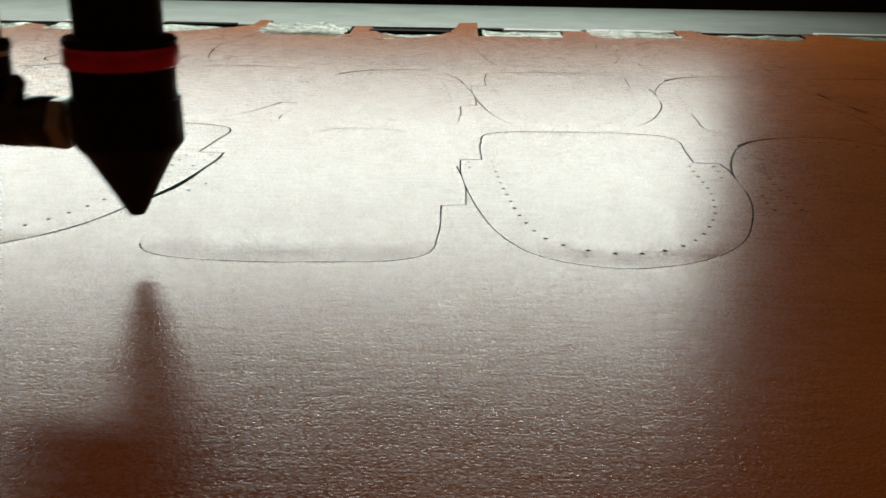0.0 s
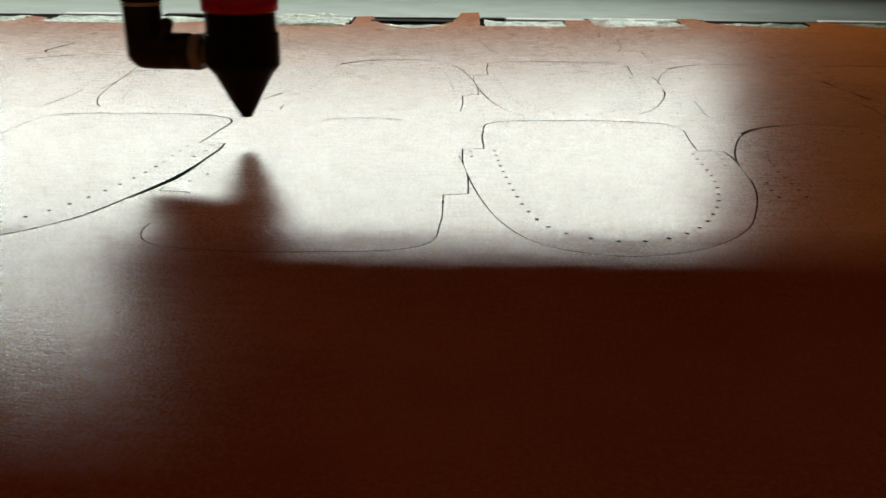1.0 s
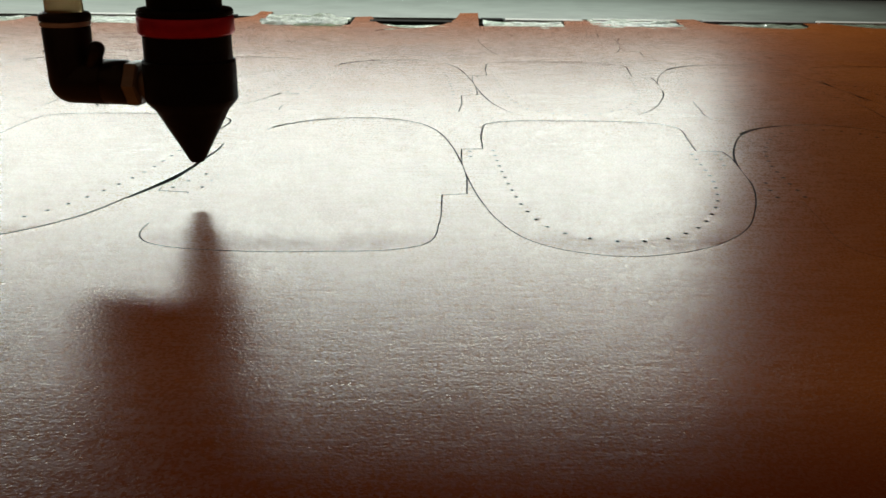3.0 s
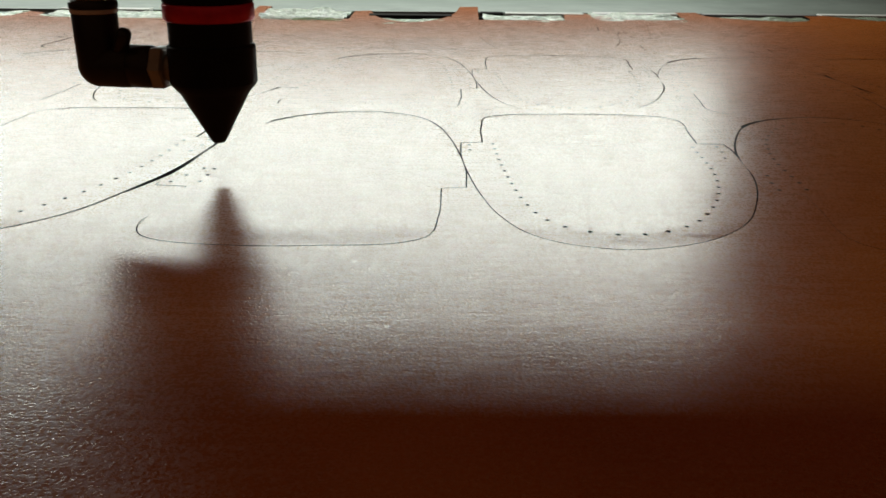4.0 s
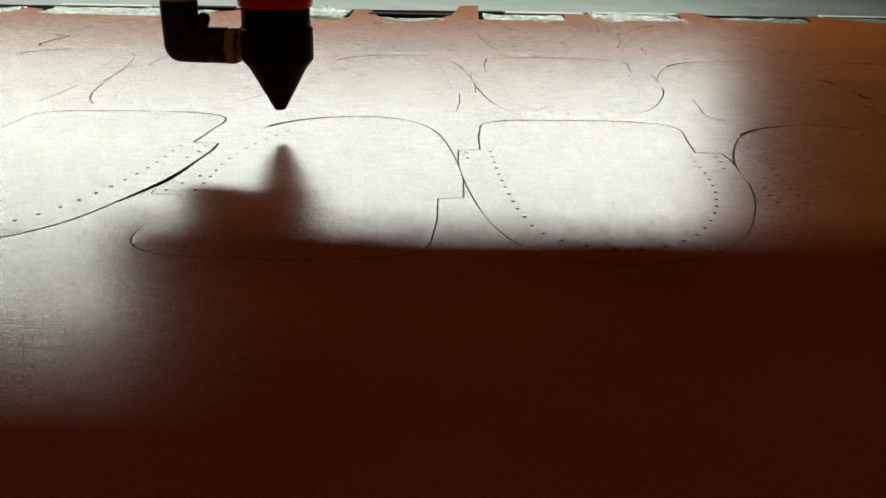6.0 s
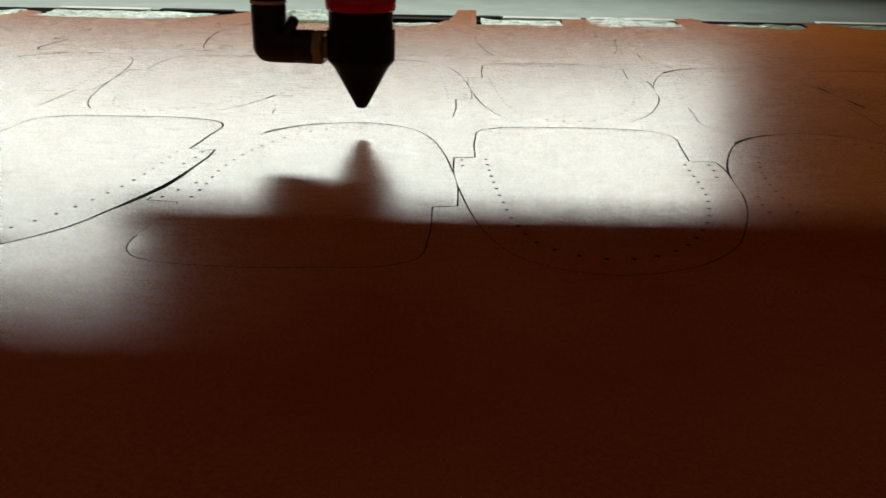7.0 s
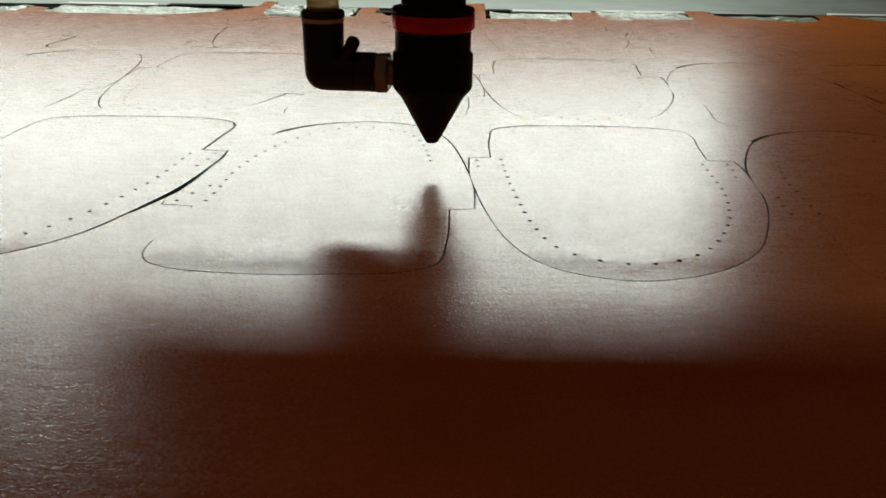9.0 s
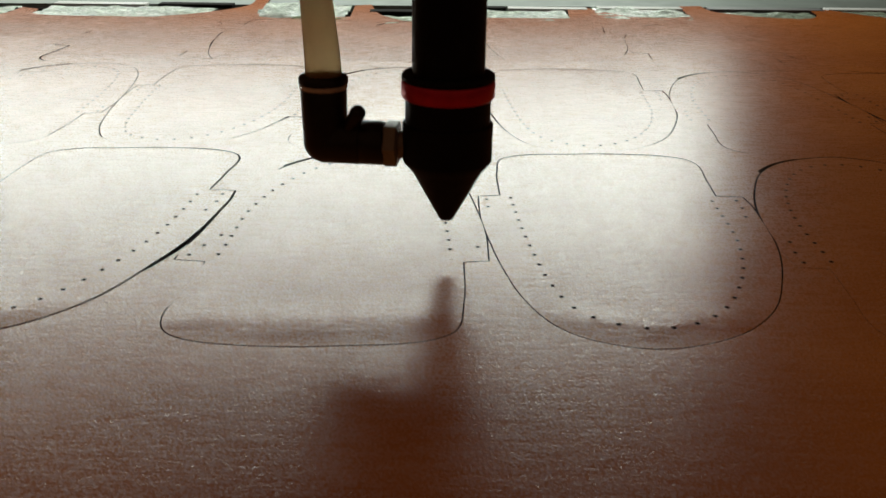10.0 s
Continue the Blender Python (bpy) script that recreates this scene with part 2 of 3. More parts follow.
def sheet_mesh(q, f, height, thick, scale, scorched):
    z = np.array([height(x, y) for x, y in q])
    n = len(q)
    verts = [(x * scale, y * scale, h) for (x, y), h in zip(q, z)] + [(x * scale, y * scale, h - thick) for (x, y), h in zip(q, z)]
    count = {}
    for t in f:
        for a, b in ((t[0], t[1]), (t[1], t[2]), (t[2], t[0])):
            count[(int(a), int(b))] = 1
    rim = [(a, b) for (a, b) in count if (b, a) not in count]
    walls = [(b, a, a + n, b + n) for a, b in rim]
    tops = [tuple(int(v) for v in t) for t in f]
    under = [tuple(int(v) + n for v in t[::-1]) for t in f]
    me = bpy.data.meshes.new("leather")
    me.from_pydata(verts, [], tops + under + walls)
    me.materials.append(LEATHER)
    me.materials.append(CHAR)
    burnt = np.zeros(len(f), int)
    mid = q[f].mean(1)
    for p in scorched:
        burnt[np.hypot(mid[:, 0] - p[0], mid[:, 1] - p[1]) < SCORCH] = 1
    me.polygons.foreach_set("material_index", [int(v) for v in burnt] + [0] * len(tops) + [1] * len(walls))
    me.polygons.foreach_set("use_smooth", [True] * len(tops) + [False] * (len(under) + len(walls)))
    me.update()
    me.set_sharp_from_angle(angle=radians(40))
    return me


def warp(x, y):
    """The lie of the hide, metres for centimetres."""
    return 0.00035 * noise.noise((x * 0.11, y * 0.09, 3.0)) + 0.00012 * noise.noise((x * 0.45, y * 0.4, 8.0))


def ring(c, r, n=8):
    return [Vector((c[0] + r * math.cos(2 * math.pi * k / n), c[1] + r * math.sin(2 * math.pi * k / n))) for k in range(n)]


def spaced(points, step):
    """Points at even steps along a line."""
    line = curve([(*p, 1) for p in points], 0.05, closed=False) + [Vector(points[-1])]
    out, left = [line[0]], step
    for a, b in zip(line, line[1:]):
        d = (b - a).length
        while d >= left:
            a = a + (b - a) * (left / d)
            d, left = (b - a).length, step
            out.append(a)
        left -= d
    return out


OUTLINE = curve(POCKET)
DOTS = spaced(HOLES, 0.78) + [Vector(p) for p in TAB_HOLES]
OUTLINE_T, DOTS_T = [turned(p) for p in OUTLINE], [turned(p) for p in DOTS]
MARGIN = 0.03
WORKED = Vector((0.0, 0.0))     # the piece under the nozzle stands at this offset, turned
SCORCH = 0.086          # radius of the burnt rim round a stitch hole


def wear(p, flipped=True, col=0, row=0):
    """How far the sheet stands back from a cut line at a point of the pattern, centimetres."""
    x, y = p[0], p[1]
    w = 0.030 + 0.03 * max(0.0, noise.noise((x * 0.35, y * 0.35, 1.5 + row)) + 0.1)
    if flipped:
        if -9.5 < x < -8.4 and 27.9 < y < 28.3:
            w = 0.03 + 0.06 * (x + 9.5) if col <= 0 else -0.028     # the tab's foot gapes
        elif x < -8.9 and 28.3 < y < 31.5:
            w = -0.028
        elif x < -8.0 and (24.9 if col == 0 else 0) < y <= 27.9:
            w = -0.028                      # closed up beside the near corner
        elif x < -7.4 and (31.5 if col == 0 else 33.5) <= y < 37.3 and col <= 0:
            w = -0.028
        elif -7.4 <= x < -5.2 and y > 36.5:
            w = 0.12 + 0.03 * (-5.2 - x)    # the arch's shoulder stands open
    else:
        if x > 9.9 and y > 34.3 and x < 10.95:
            w = 0.03 if col == 0 or (col == -1 and row == 0) else -0.02
        elif x > 9.9 and 25.5 < y < 34 and col == -1:
            w = 0.05 + 0.15 * max(0.0, 1 - abs(y - 29.2) / 2.8) if y > 26.9 or row else -0.016
        elif x < 1.3 and 27 < y < 31:
            w = 0.05
    if row == 0 and col >= 0 and y < 33:
        w = min(w, 0.010 if y < 27 else 0.022)
    if row == 0 and col == 0 and not flipped and y > 38.0 and x > 4.0:
        w = min(w, 0.022)
    if row == 0 and col >= 1 and (not flipped or y < 27.5):
        w = -0.024 if flipped else -0.029                          # this pocket has settled back without a gap
    gaping = flipped and ((-9.5 < x < -8.4 and 27.9 < y < 28.3) or (-7.4 <= x < -5.2 and y > 36.5))
    if row == 1 and not gaping:
        w = min(w, 0.012) if noise.noise((x * 0.2, y * 0.2, 5.0 + col)) < 0.1 else w
        if y > 38.8 or y < 24:
            w = -0.018
        if col == 1 and not flipped and x < 1.4 and 28.5 < y < 33.5:
            w = 0.09
        elif col == 1 and flipped and x < -8.0 and y < 27.7:
            w = 0.02
    if row == 2:
        w = -0.026 if noise.noise((x * 0.25, y * 0.25, 9.0 + col)) < 0.32 else w
        if flipped and x < -8.0 and y < 28.3:
            w = 0.10 if col == -1 else 0.02 if col == 1 and y > 26 else w         # left open beside the near corner
        elif not flipped and x < 2.4 and 23.5 < y < 33.8:
            w = (0.02 if y < 28 else 0.07) if col == -1 else 0.0 if col == 0 and y > 25.5 else w
        elif not flipped and x > 10.4 and 29 < y < 34 and col == 0:
            w = 0.005
    return w


def leaning(p, off, col, flipped):
    """Pieces of the far columns lie a little askew, more so towards the rear; the worked one is narrower at a flank."""
    x, y, dx = p[0], p[1] + off.y, 0.0
    if col < 0:
        dx = 0.34 * min(1.0, max(0.0, (y - 28) / 8)) + 0.012 * max(0.0, y - 42)
    elif flipped and off == WORKED:
        dx = 0.5 * min(1.0, max(0.0, (-8.0 - x) / 0.6)) * min(1.0, max(0.0, (y - 28.6) / 1.2)) * min(1.0, max(0.0, (35.2 - y) / 1.2))
    return Vector((x + dx, p[1]))


def piece_mesh(loop, dots, off, lift):
    """One cut piece about its own middle; it lies flush with the sheet round it."""
    mid = sum(loop, Vector((0, 0))) / len(loop)
    edge = grown(loop, -MARGIN)
    inner = grown(loop, -0.35)[::2]
    gx, gy = (v.ravel() for v in np.meshgrid(np.arange(-10, 12, 0.6), np.arange(22, 41, 0.6)))
    ok = inside(gx, gy, grown(loop, -0.6))
    extra = inner + [Vector((x + 0.15 * math.sin(y * 3), y)) for x, y, k in zip(gx, gy, ok) if k]
    extra += [v for p in dots for v in ring(p, SCORCH, 10)]
    level = [p for a, p, b in zip(edge[-1:] + edge[:-1], edge, edge[1:] + edge[:1]) if abs(b.x - a.x) > 2.0 * abs(b.y - a.y)]
    nx, ny = np.array([(p.x, p.y) for p in level if p.y < 27]).T
    fx, fy = np.array([(p.x, p.y) for p in level if p.y > 36]).T
    ex, ey = np.array([(p.x, p.y) for p in edge]).T

    def height(x, y):
        """Swells a little behind the near edge, and dips at the far one."""
        x, y = x + mid.x, y + mid.y
        u = math.sqrt(((nx - x) ** 2 + (ny - y) ** 2).min()) / 1.3
        swell = u * u * (3 - 2 * u) if u < 1 else max(0.0, 1 - (u - 1) / 1.6) ** 2
        swell *= min(1.0, max(0.0, (29.0 - y) / 2.5)) * min(1.0, math.sqrt(((ex - x) ** 2 + (ey - y) ** 2).min()) / 0.7)
        dip = max(0.0, 1 - math.sqrt(((fx - x) ** 2 + (fy - y) ** 2).min()) / 0.9) ** 2
        return warp(x + off.x, y + off.y) + lift + (0.00043 if off.y < 9 else 0.00020) * swell - 0.00010 * dip

    def local(some):
        return [p - mid for p in some]

    me = slab(local(edge), [ring(p - mid, 0.055) for p in dots], local(extra), height, 0.0014, scorched=local(dots))
    return me, (mid + off) * 0.01


# ---- the large structure ----
def setting(name, bm, mat, label, category=""):
    return tagged(part(name, bm, mat), label, category, kind="structure")


def structure():
    setting("floor", box(-0.95, -0.6, -0.075, 0.95, 1.45, -0.06), PAINT, "dark grey steel pan under the cutting bed")
    setting("wall_north", box(-0.95, 1.45, -0.075, 0.95, 1.48, 0.5), PAINT, "dark grey painted steel rear wall of the machine")
    setting("wall_west", box(-0.98, -0.6, -0.075, -0.95, 1.48, 0.3), PAINT, "dark grey painted steel side wall of the machine")
    setting("wall_east", box(0.95, -0.6, -0.075, 0.98, 1.48, 0.3), PAINT, "dark grey painted steel side wall of the machine")
    setting("wall_south", box(-0.98, -0.63, -0.075, 0.98, -0.6, 0.1), PAINT, "dark grey painted steel front wall of the machine")


structure()


def bed_frame():
    """The pale aluminium border of the bed beyond the leather."""
    frame_top = new("machine_table")
    tagged(frame_top, "pale brushed aluminium table beyond the cutting bed", "machine table")
    bm = bmesh.new()
    box(-0.9, 0.0, -0.060, 0.9, 0.250, -0.0012, 0.003, bm)
    smooth(part("border", bm, ALU, frame_top))
    smooth(part("lip", box(-0.9, -0.006, -0.012, 0.9, -0.001, -0.0005, 0.0008), ALU, frame_top))
    frame_top.matrix_world = pose(0, 0.842, 0, 0, 0, 2.4)
    return frame_top


bed_frame()


def bed():
    made = tagged(new("cutting_bed"), "dark metal slatted bed under the leather", "machine bed")
    for k in range(38):
        y = -0.16 + k * 0.026
        part("slat", box(-0.9, y, -0.058, 0.9, y + 0.002, -0.0022), BED_DARK, made)
    part("tray", box(-0.9, -0.2, -0.0605, 0.9, 0.83, -0.058), BED_DARK, made)


bed()


def tube_light():
    ob = tagged(new("tube_light"), "white batten tube light along the rear of the machine", "lamp")
    m = Matrix.Translation((LAMP_X, LAMP_Y, LAMP_Z))
    half = LAMP_LONG / 2
    smooth(part("housing", box(-half - 0.03, 0.012, -0.02, half + 0.03, 0.05, 0.03, 0.004), WHITE, ob))
    for s in (-1, 1):
        smooth(part("end_cap", box(s * (half + 0.016) - 0.012, -0.014, -0.016, s * (half + 0.016) + 0.012, 0.0115, 0.018, 0.003), WHITE, ob))
    part("bracket", box(-0.3, 0.05, -0.01, -0.27, 1.449 - LAMP_Y, 0.01), WHITE, ob)
    part("bracket", box(0.27, 0.05, -0.01, 0.3, 1.449 - LAMP_Y, 0.01), WHITE, ob)
    ob.matrix_world = m


tube_light()


# ---- leather ----
EDGE = [
    (-60, 77.0, 1), (-45, 76.0, 1), (-37.1, 75.4, 1), (-36.2, 79.4, 0), (-34.6, 78.6, 0), (-33.6, 76.1, 1), (-29, 75.4, 1), (-23.2, 75.9, 1), (-17.9, 81.3, 1), (-17.6, 86.5, 0), (-16.4, 86.0, 0),
    (-15.7, 76.2, 0), (-8.2, 76.5, 0), (-8.3, 82.6, 0), (-6.9, 83.3, 0), (-5.9, 78.2, 1), (-4.2, 75.4, 1), (-2.8, 74.7, 1), (-0.9, 76.6, 1), (0.5, 81.0, 1), (1.2, 87.4, 0),
    (2.9, 87.6, 0), (2.65, 76.7, 0), (9.9, 77.0, 0), (10.4, 81.8, 0), (12.2, 83.0, 0), (14.2, 79.6, 1), (17.0, 78.0, 1), (20.3, 78.6, 0), (20.9, 84.6, 0), (22.9, 85.0, 0), (23.4, 81.4, 1),
    (27, 78.9, 1), (31.0, 79.0, 1), (32.4, 84.0, 0), (33.8, 83.6, 0), (37.8, 79.6, 1), (48, 80.0, 1), (60, 80.0, 0),
]
PLACES = []
for row in range(3):
    for col in range(-3, 3):
        for flipped in (False, True):
            off = col * PITCH_X + row * PITCH_Y + Vector((0.16 if row and col < 0 else 0.0, 0.0))
            if abs(off.x + 5.8) < 46 + row * 3:
                PLACES.append((off, flipped, col, row))


def leather():
    outer = [Vector((-60, -14)), Vector((60, -14))] + curve([(x, y, s) for x, y, s in EDGE], 0.4, closed=False)[::-1]
    holes = []
    for off, flipped, col, row in PLACES:
        loop = grown(OUTLINE_T if flipped else OUTLINE, lambda p: wear(p, flipped, col, row))
        holes.append([leaning(p, off, col, flipped) + off for p in loop])
    gx, gy = (v.ravel() for v in np.meshgrid(np.arange(-59, 59.5, 1.3), np.arange(-13, 75, 1.3)))
    extra = [Vector((x + 0.4 * math.sin(y), y)) for x, y in zip(gx, gy)]
    main, *rest = slab(outer, holes, extra, warp, 0.0014, split=True)
    tagged(new("leather_sheet", main), "tan leather hide with laser-cut outlines, lying on the bed", "leather")
    for me in rest:
        tagged(new("leather_waste", me), "small tan leather waste strip lying between cut pieces", "leather waste", "leather waste")

    rnd = random.Random(4)
    for off, flipped, col, row in PLACES:
        mine = flipped and off == WORKED
        lift = 0.0 if mine else rnd.uniform(-0.00004, 0.00006)
        loop, dots = (OUTLINE_T, DOTS_T) if flipped else (OUTLINE, DOTS)
        loop, dots = [leaning(p, off, col, flipped) for p in loop], [leaning(p, off, col, flipped) for p in dots if row < 2]
        me, place = piece_mesh(loop, dots, off, lift)
        ob = tagged(new("leather_piece", me), "tan leather pocket piece, laser cut, with stitch holes and two tabs", "leather piece", "cut pocket pieces")
        ob.location = (place.x - (0.0003 if (not flipped and col == -1 and row == 0) else 0.0), place.y, 0)


leather()


# ---- offcuts that fall as the laser frees them ----
def head_at(t):
    for (t0, x0, y0), (t1, x1, y1) in zip(HEAD, HEAD[1:]):
        if t0 <= t <= t1:
            s = (t - t0) / (t1 - t0)
            return Vector((x0 + (x1 - x0) * s, y0 + (y1 - y0) * s))
    return Vector(HEAD[-1][1:])


def passing(place, start, end):
    """When the nozzle comes nearest to a place, in seconds; None if it never comes near."""
    best = min((start + k * 0.02 for k in range(int((end - start) / 0.02) + 1)), key=lambda t: (head_at(t) - place).length)
    return best if (head_at(best) - place).length < 0.012 else None


FALLS = []


def bridges():
    """The strip of leather still holding the worked piece, in short lengths."""
    n = len(OUTLINE_T)
    first = min(range(n), key=lambda i: (OUTLINE_T[i] - Vector((0.45, 33.0))).length)
    last = min(range(n), key=lambda i: (OUTLINE_T[i] - Vector((-8.75, 23.9))).length)
    outer, inner = grown(OUTLINE_T, lambda p: wear(p) - 0.002), grown(OUTLINE_T, -MARGIN + 0.002)
    span = []
    i = last
    while i != first:
        span.append(i)
        i = (i + 1) % n
    for k in range(0, len(span) - 1, 4):
        some = span[k : k + 5]
        bm = bmesh.new()
        tops = []
        for j in some:
            a, b = outer[j], inner[j]
            za, zb = warp(a.x, a.y), warp(b.x, b.y)
            tops.append([bm.verts.new((a.x * 0.01, a.y * 0.01, za)), bm.verts.new((b.x * 0.01, b.y * 0.01, zb)),
                         bm.verts.new((a.x * 0.01, a.y * 0.01, za - 0.0012)), bm.verts.new((b.x * 0.01, b.y * 0.01, zb - 0.0012))])
        for p, q in zip(tops, tops[1:]):
            bm.faces.new((p[0], p[1], q[1], q[0]))
            bm.faces.new((p[2], q[2], q[3], p[3]))
        bmesh.ops.recalc_face_normals(bm, faces=bm.faces[:])
        ob = part("leather_offcut", bm, LEATHER)
        tagged(ob, "thin tan leather sliver in the cut line of a piece", "offcut", "leather slivers", kind="stuff")
        mid = OUTLINE_T[some[len(some) // 2]] * 0.01
        FALLS.append((ob, passing(mid, 0.0, 2.3)))


def plugs():
    """The tiny discs still standing in the stitch holes of the worked piece."""
    for c in DOTS_T:
        bm = bmesh.new()
        z = warp(c.x, c.y) + 0.00003
        top = [bm.verts.new((p.x * 0.01, p.y * 0.01, z)) for p in ring(c, 0.088)]
        low = [bm.verts.new((p.x * 0.01, p.y * 0.01, z - 0.0012)) for p in ring(c, 0.088)]
        bm.faces.new(top)
        for k in range(8):
            bm.faces.new((top[k], low[k], low[(k + 1) % 8], top[(k + 1) % 8]))
        ob = part("leather_disc", bm, LEATHER)
        tagged(ob, "tiny tan leather disc in a stitch hole", "offcut", "leather discs", kind="stuff")
        FALLS.append((ob, passing(c * 0.01, 2.6, 10.0)))


bridges()
plugs()


# ---- laser head ----
def laser_head():
    ob = tagged(new("laser_head"), "black laser cutting head with conical nozzle and red ring", "laser head")
    up = Matrix.Translation((0, 0, TIP * 1000))
    cone = [(1.3, 2.0), (1.4, 0.1), (2.1, 0.0), (2.5, 0.5), (11.7, 17.6), (12.4, 18.3), (14.2, 20.4), (14.6, 21.2), (14.6, 33.0), (14.3, 33.5), (13.9, 33.6)]
    smooth(part("nozzle", lathe(cone, 64, up), ANODISED, ob), 25)
    smooth(part("collar", lathe([(13.7, 33.6), (13.7, 41.6)], 64, up), ANODISED, ob))
    smooth(part("red_ring", lathe([(14.2, 41.5), (14.7, 42.0), (14.9, 42.3), (14.9, 46.6), (14.6, 47.1), (14.0, 47.3)], 64, up), RED, ob, "red anodised clamping ring"), 50)
    smooth(part("rim", lathe([(14.4, 47.3), (14.8, 47.7), (14.8, 48.6), (14.3, 49.3), (12.0, 49.6)], 64, up), ANODISED, ob), 25)
    smooth(part("lens_tube", lathe([(11.5, 49.4), (11.5, 150.0)], 64, up), ANODISED, ob, "black anodised lens tube"))
    z = 25.3 + TIP * 1000
    swing = Matrix.Rotation(radians(-7), 4, "Z")     # the air fitting points a little to the rear
    flat = pose(0, 0, 0) @ Matrix.Translation((0, 0, z)) @ pose(0, 0, 0, 0, -90, 0)
    smooth(part("neck", lathe([(4.6, 13.5), (4.6, 16.2)], 24, flat), BRASS, ob, "threaded brass neck"))
    hexagon = flat @ pose(0, 0, 0, 0, 0, 30)
    part("hex_nut", lathe([(6.9, 15.8), (7.7, 16.4), (7.7, 20.0), (7.2, 20.5)], 6, hexagon), BRASS, ob, "dull nickel hexagon nut")
    elbow = new("air_elbow", None)
    elbow.parent = ob
    x = -40.4
    bm = lathe([(6.5, 20.4), (7.2, 21.2), (7.2, 28.2), (7.0, 28.4), (7.3, 28.7), (7.3, 40.4)], 32, flat)
    lathe([(7.3, 0.0), (7.5, 16.8), (7.2, 17.5)], 32, Matrix.Translation((x, 0, z)), bm)
    bmesh.ops.create_uvsphere(bm, u_segments=32, v_segments=16, radius=0.00732, matrix=Matrix.Translation((x * 0.001, 0, z * 0.001)))
    smooth(part("elbow", bm, NYLON, elbow, "black nylon push-in elbow"), 45)
    stand = Matrix.Translation((x, 0, z))
    smooth(part("steel_ring", lathe([(7.5, 17.5), (7.8, 17.7), (7.8, 18.9), (7.5, 19.1)], 32, stand), STEEL, elbow, "thin bright steel ring"))
    smooth(part("release_collar", lathe([(7.4, 19.0), (8.0, 19.4), (8.0, 20.9), (7.4, 21.7), (6.0, 21.9)], 32, stand), NYLON, elbow), 50)
    peg = [(-32.0, -2.5, z + 5.0), (-29.4, -4.0, z + 9.2), (-28.1, -4.8, z + 11.6), (-27.6, -5.1, z + 12.5), (-27.4, -5.2, z + 12.9)]
    smooth(part("peg", sweep(peg, [2.5, 2.5, 2.5, 1.9, 0.7], 20), NYLON, elbow), 60)
    line = [(x + 0.2, 0, z + 20.0), (x, 0, z + 28), (x - 1.2, 0, z + 45), (x - 1.9, 0.4, z + 62), (x - 2.0, 2, z + 85), (x + 1, 6, z + 110), (x + 8, 14, z + 128)]
    smooth(part("air_hose", sweep(line, [5.9, 5.7, 5.1, 4.9, 4.9, 4.9, 4.9], 24), HOSE, ob, "cream rubber air hose"), 60)
    for fitting in [ob.children[k] for k in range(len(ob.children)) if ob.children[k].name in ("neck", "hex_nut", "air_hose")] + list(elbow.children):
        fitting.data.transform(swing)
    # The holder that carries the tube on the beam.
    smooth(part("holder", box(-0.024, -0.022, 0.122, 0.024, 0.030, 0.156, 0.003), ANODISED, ob))
    smooth(part("carriage_plate", box(-0.045, 0.0305, 0.100, 0.045, 0.040, 0.185, 0.002), ANODISED, ob))
    smooth(part("slide", box(-0.035, 0.0405, 0.112, 0.035, 0.0495, 0.150, 0.002), STEEL, ob))
    return ob


HEAD_OB = laser_head()


def gantry():
    ob = tagged(new("gantry"), "grey painted gantry beam that carries the laser head", "gantry")
    smooth(part("beam", box(-0.80, 0.0735, 0.0885, 0.80, BEAM_BACK, 0.185, 0.003), GREY, ob))
    smooth(part("rail", box(-0.76, 0.0500, 0.122, 0.76, 0.0730, 0.140, 0.001), STEEL, ob, "bright steel slide rail"))
    # Unseen bar added below the beam to step the edge of its shadow.
    smooth(part("cable_tray", box(-0.195, 0.1190, 0.0726, 0.78, BEAM_BACK, 0.0883, 0.0015), GREY, ob))
    for s in (-1, 1):
        smooth(part("end_plate", box(s * 0.816 - 0.015, 0.03, 0.060, s * 0.816 + 0.015, 0.14, 0.20, 0.003), GREY, ob))
    return ob


GANTRY = gantry()


def side_rails():
    for s in (-1, 1):
        ob = tagged(new("side_rail"), "dark steel rail bolted along the machine side", "rail", "gantry rails")
        smooth(part("rail", box(s * 0.816 - 0.012, -0.5, 0.04, s * 0.816 + 0.012, 1.1, 0.0595, 0.001), PAINT, ob))
        part("ledge", box(min(s * 0.80, s * 0.9495), -0.5, 0.02, max(s * 0.80, s * 0.9495), 1.1, 0.0398), PAINT, ob)


side_rails()


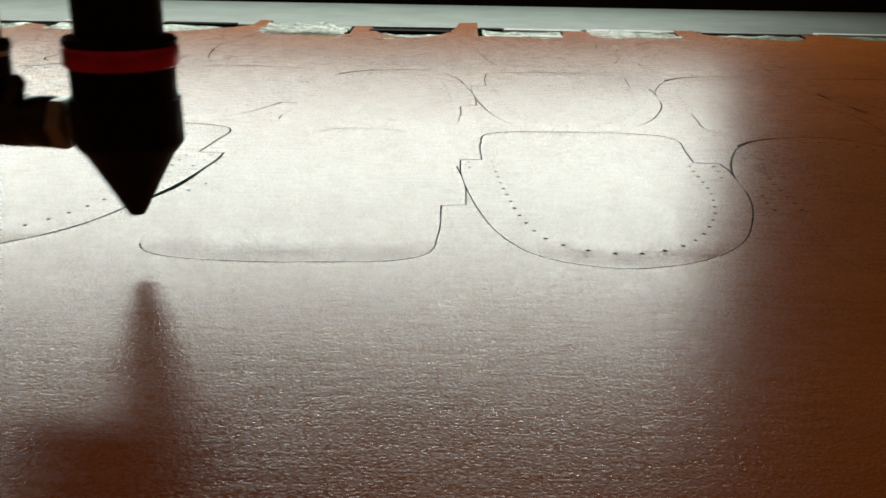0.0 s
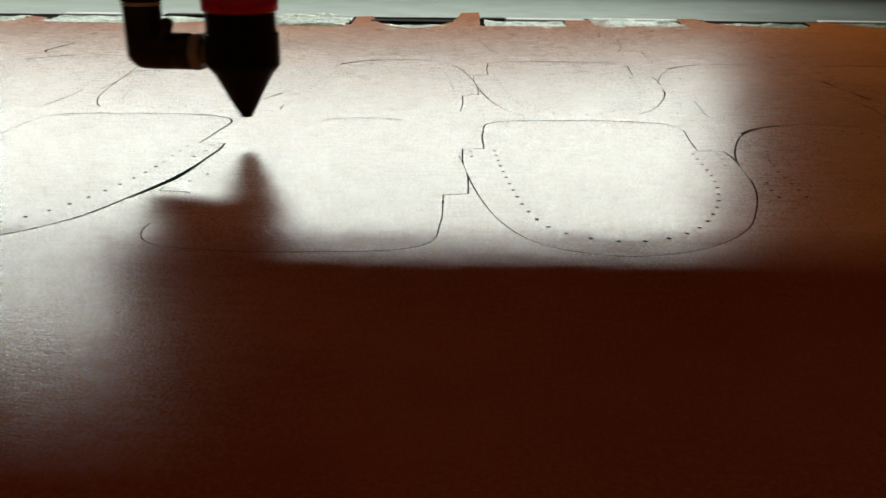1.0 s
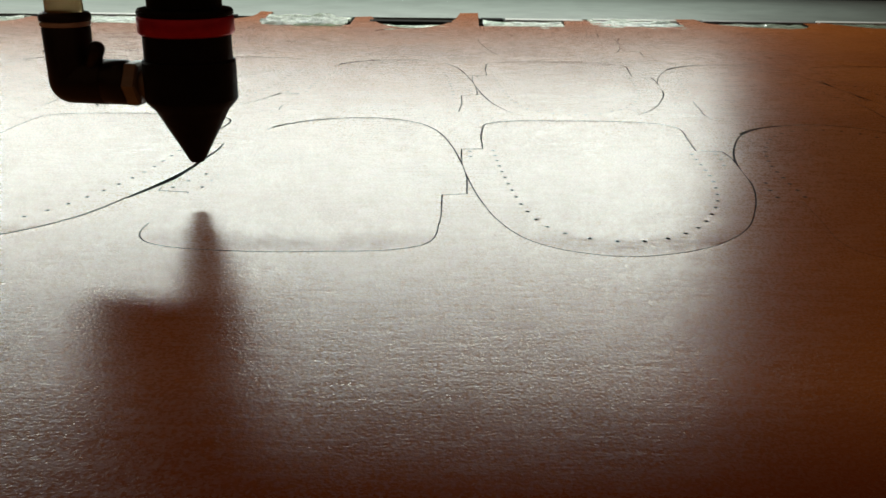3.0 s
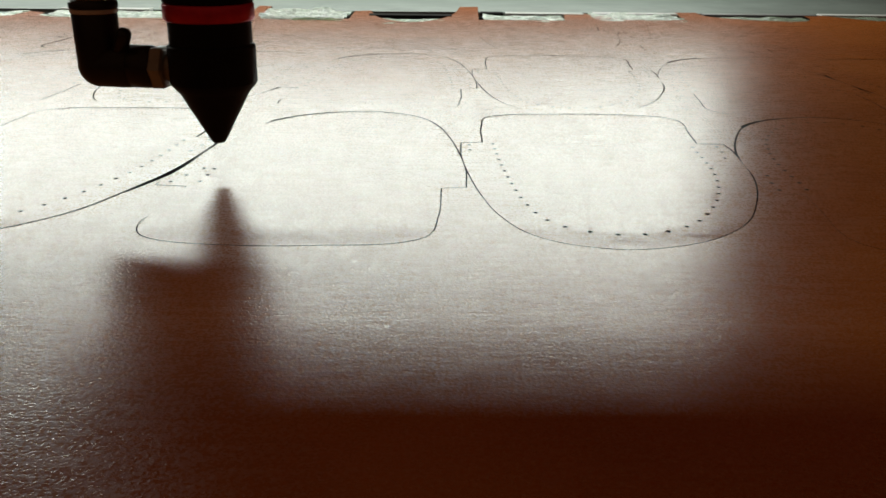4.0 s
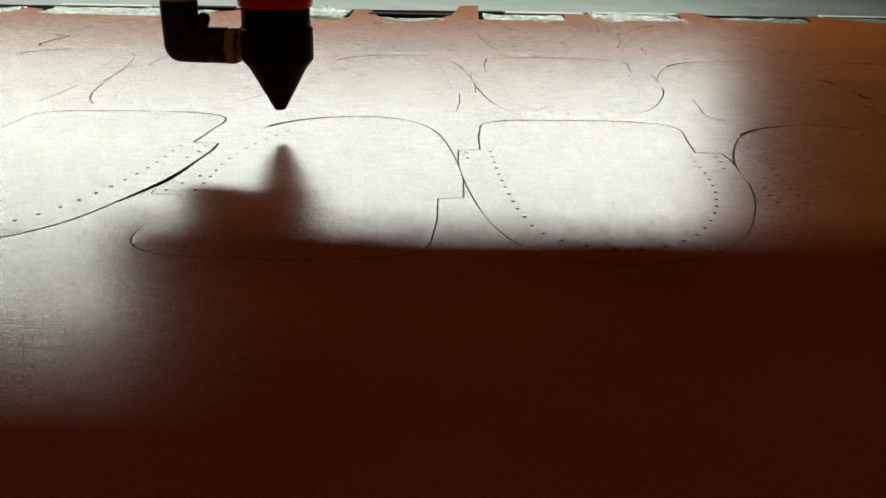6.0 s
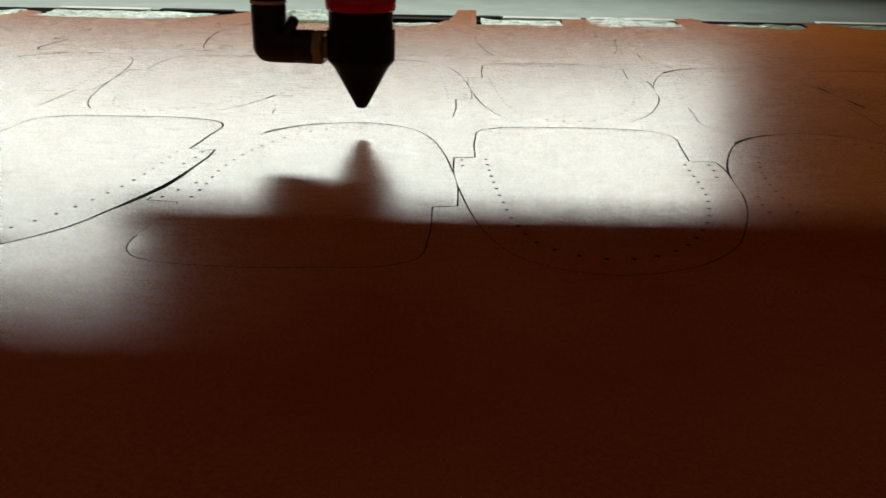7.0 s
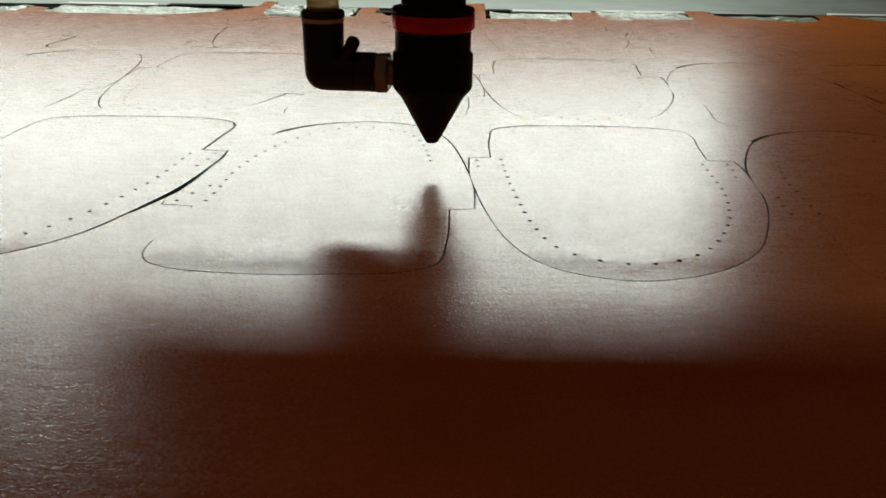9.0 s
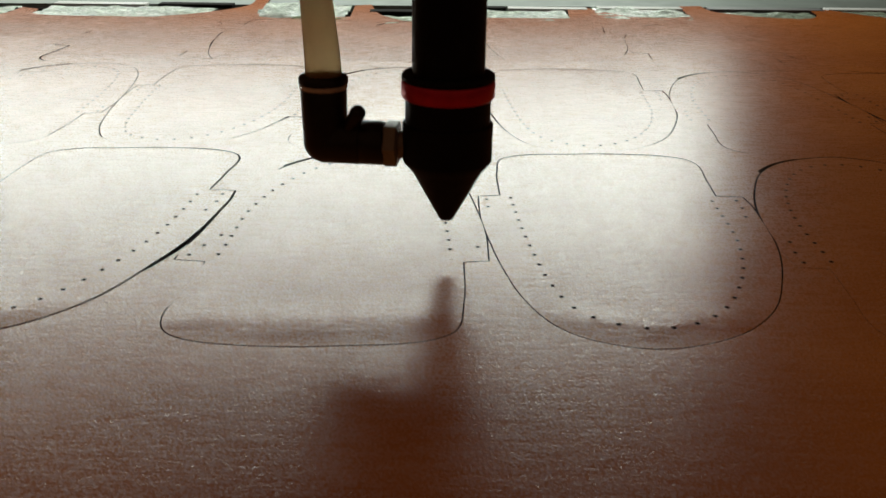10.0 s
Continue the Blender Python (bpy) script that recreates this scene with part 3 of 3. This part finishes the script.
# ---- scraps of clear film beyond the leather's edge ----
def film_scrap(x0, x1, y0, y1, seed, lift, crumple=1.0):
    nx, ny = max(8, int((x1 - x0) / 0.0025)), max(8, int((y1 - y0) / 0.0025))
    bm = bmesh.new()
    grid = []
    for j in range(ny + 1):
        line = []
        for i in range(nx + 1):
            x, y = x0 + (x1 - x0) * i / nx, y0 + (y1 - y0) * j / ny
            y += 0.004 * noise.noise((x * 60, seed, 0)) * (1 if j in (0, ny) else 0.5)
            h = abs(noise.noise((x * 40, y * 90, seed))) * 0.0026 + abs(noise.noise((x * 120, y * 160, seed + 9))) * 0.0008
            line.append(bm.verts.new((x, y, lift + h * crumple)))
        grid.append(line)
    for j in range(ny):
        for i in range(nx):
            bm.faces.new((grid[j][i], grid[j][i + 1], grid[j + 1][i + 1], grid[j + 1][i]))
    bmesh.ops.solidify(bm, geom=bm.faces[:], thickness=0.0002)
    ob = part("film_scrap", bm, FILM)
    tagged(ob, "crumpled pale green clear film scrap on the bed", "film scrap", "film scraps")
    return ob


for k, (x0, x1, y0, y1) in enumerate([(-0.60, -0.42, 0.75, 0.83), (-0.40, -0.366, 0.75, 0.80), (-0.342, -0.20, 0.75, 0.808), (-0.160, -0.086, 0.752, 0.835), (-0.058, -0.002, 0.735, 0.775),
                                      (0.031, 0.100, 0.755, 0.812), (0.126, 0.204, 0.768, 0.832), (0.238, 0.318, 0.775, 0.820), (0.345, 0.50, 0.785, 0.830)]):
    film_scrap(x0, x1, y0, y1, k * 3.7, -0.0016, 2.0 if k in (3, 6) else 1.1)


def strip(x0, x1, y, mat, label):
    """A narrow flat bar lying on the bed beyond the leather."""
    ob = part("bed_strip", box(x0, y, -0.0022, x1, y + 0.012, 0.0006, 0.0006), mat)
    return tagged(smooth(ob), label, "metal strip", "bed strips")


# White colour stands in for the bright reflection on these strips.
for x0, x1, y in ((-0.345, -0.265, 0.815), (0.052, 0.122, 0.818), (0.132, 0.208, 0.826), (0.340, 0.46, 0.834)):
    strip(x0, x1, y, WHITE, "strip on the bed, painted white for its bright reflection")
# Black strips put where the bed shows only a dark gap.
for x0, x1, y in ((-0.255, -0.19, 0.818), (-0.068, 0.004, 0.792), (0.030, 0.050, 0.819)):
    strip(x0, x1, y, BED_DARK, "black strip on the bed standing in for a dark gap")


strip(0.232, 0.335, 0.828, GREY, "dull grey strip on the bed beside film scraps")


def motions():
    walk(HEAD_OB, [(t, pose(x, y, 0)) for t, x, y in HEAD])
    walk(GANTRY, [(t, pose(0, y, 0)) for t, x, y in HEAD])
    for ob, t in FALLS:
        if t is None:
            continue
        t = min(max(t, 0.03), 9.85)
        stay, down = pose(0, 0, 0), pose(0, 0, -0.02)
        walk(ob, [(0, stay), (t, stay), (t + 0.08, down), (10, down)])


motions()
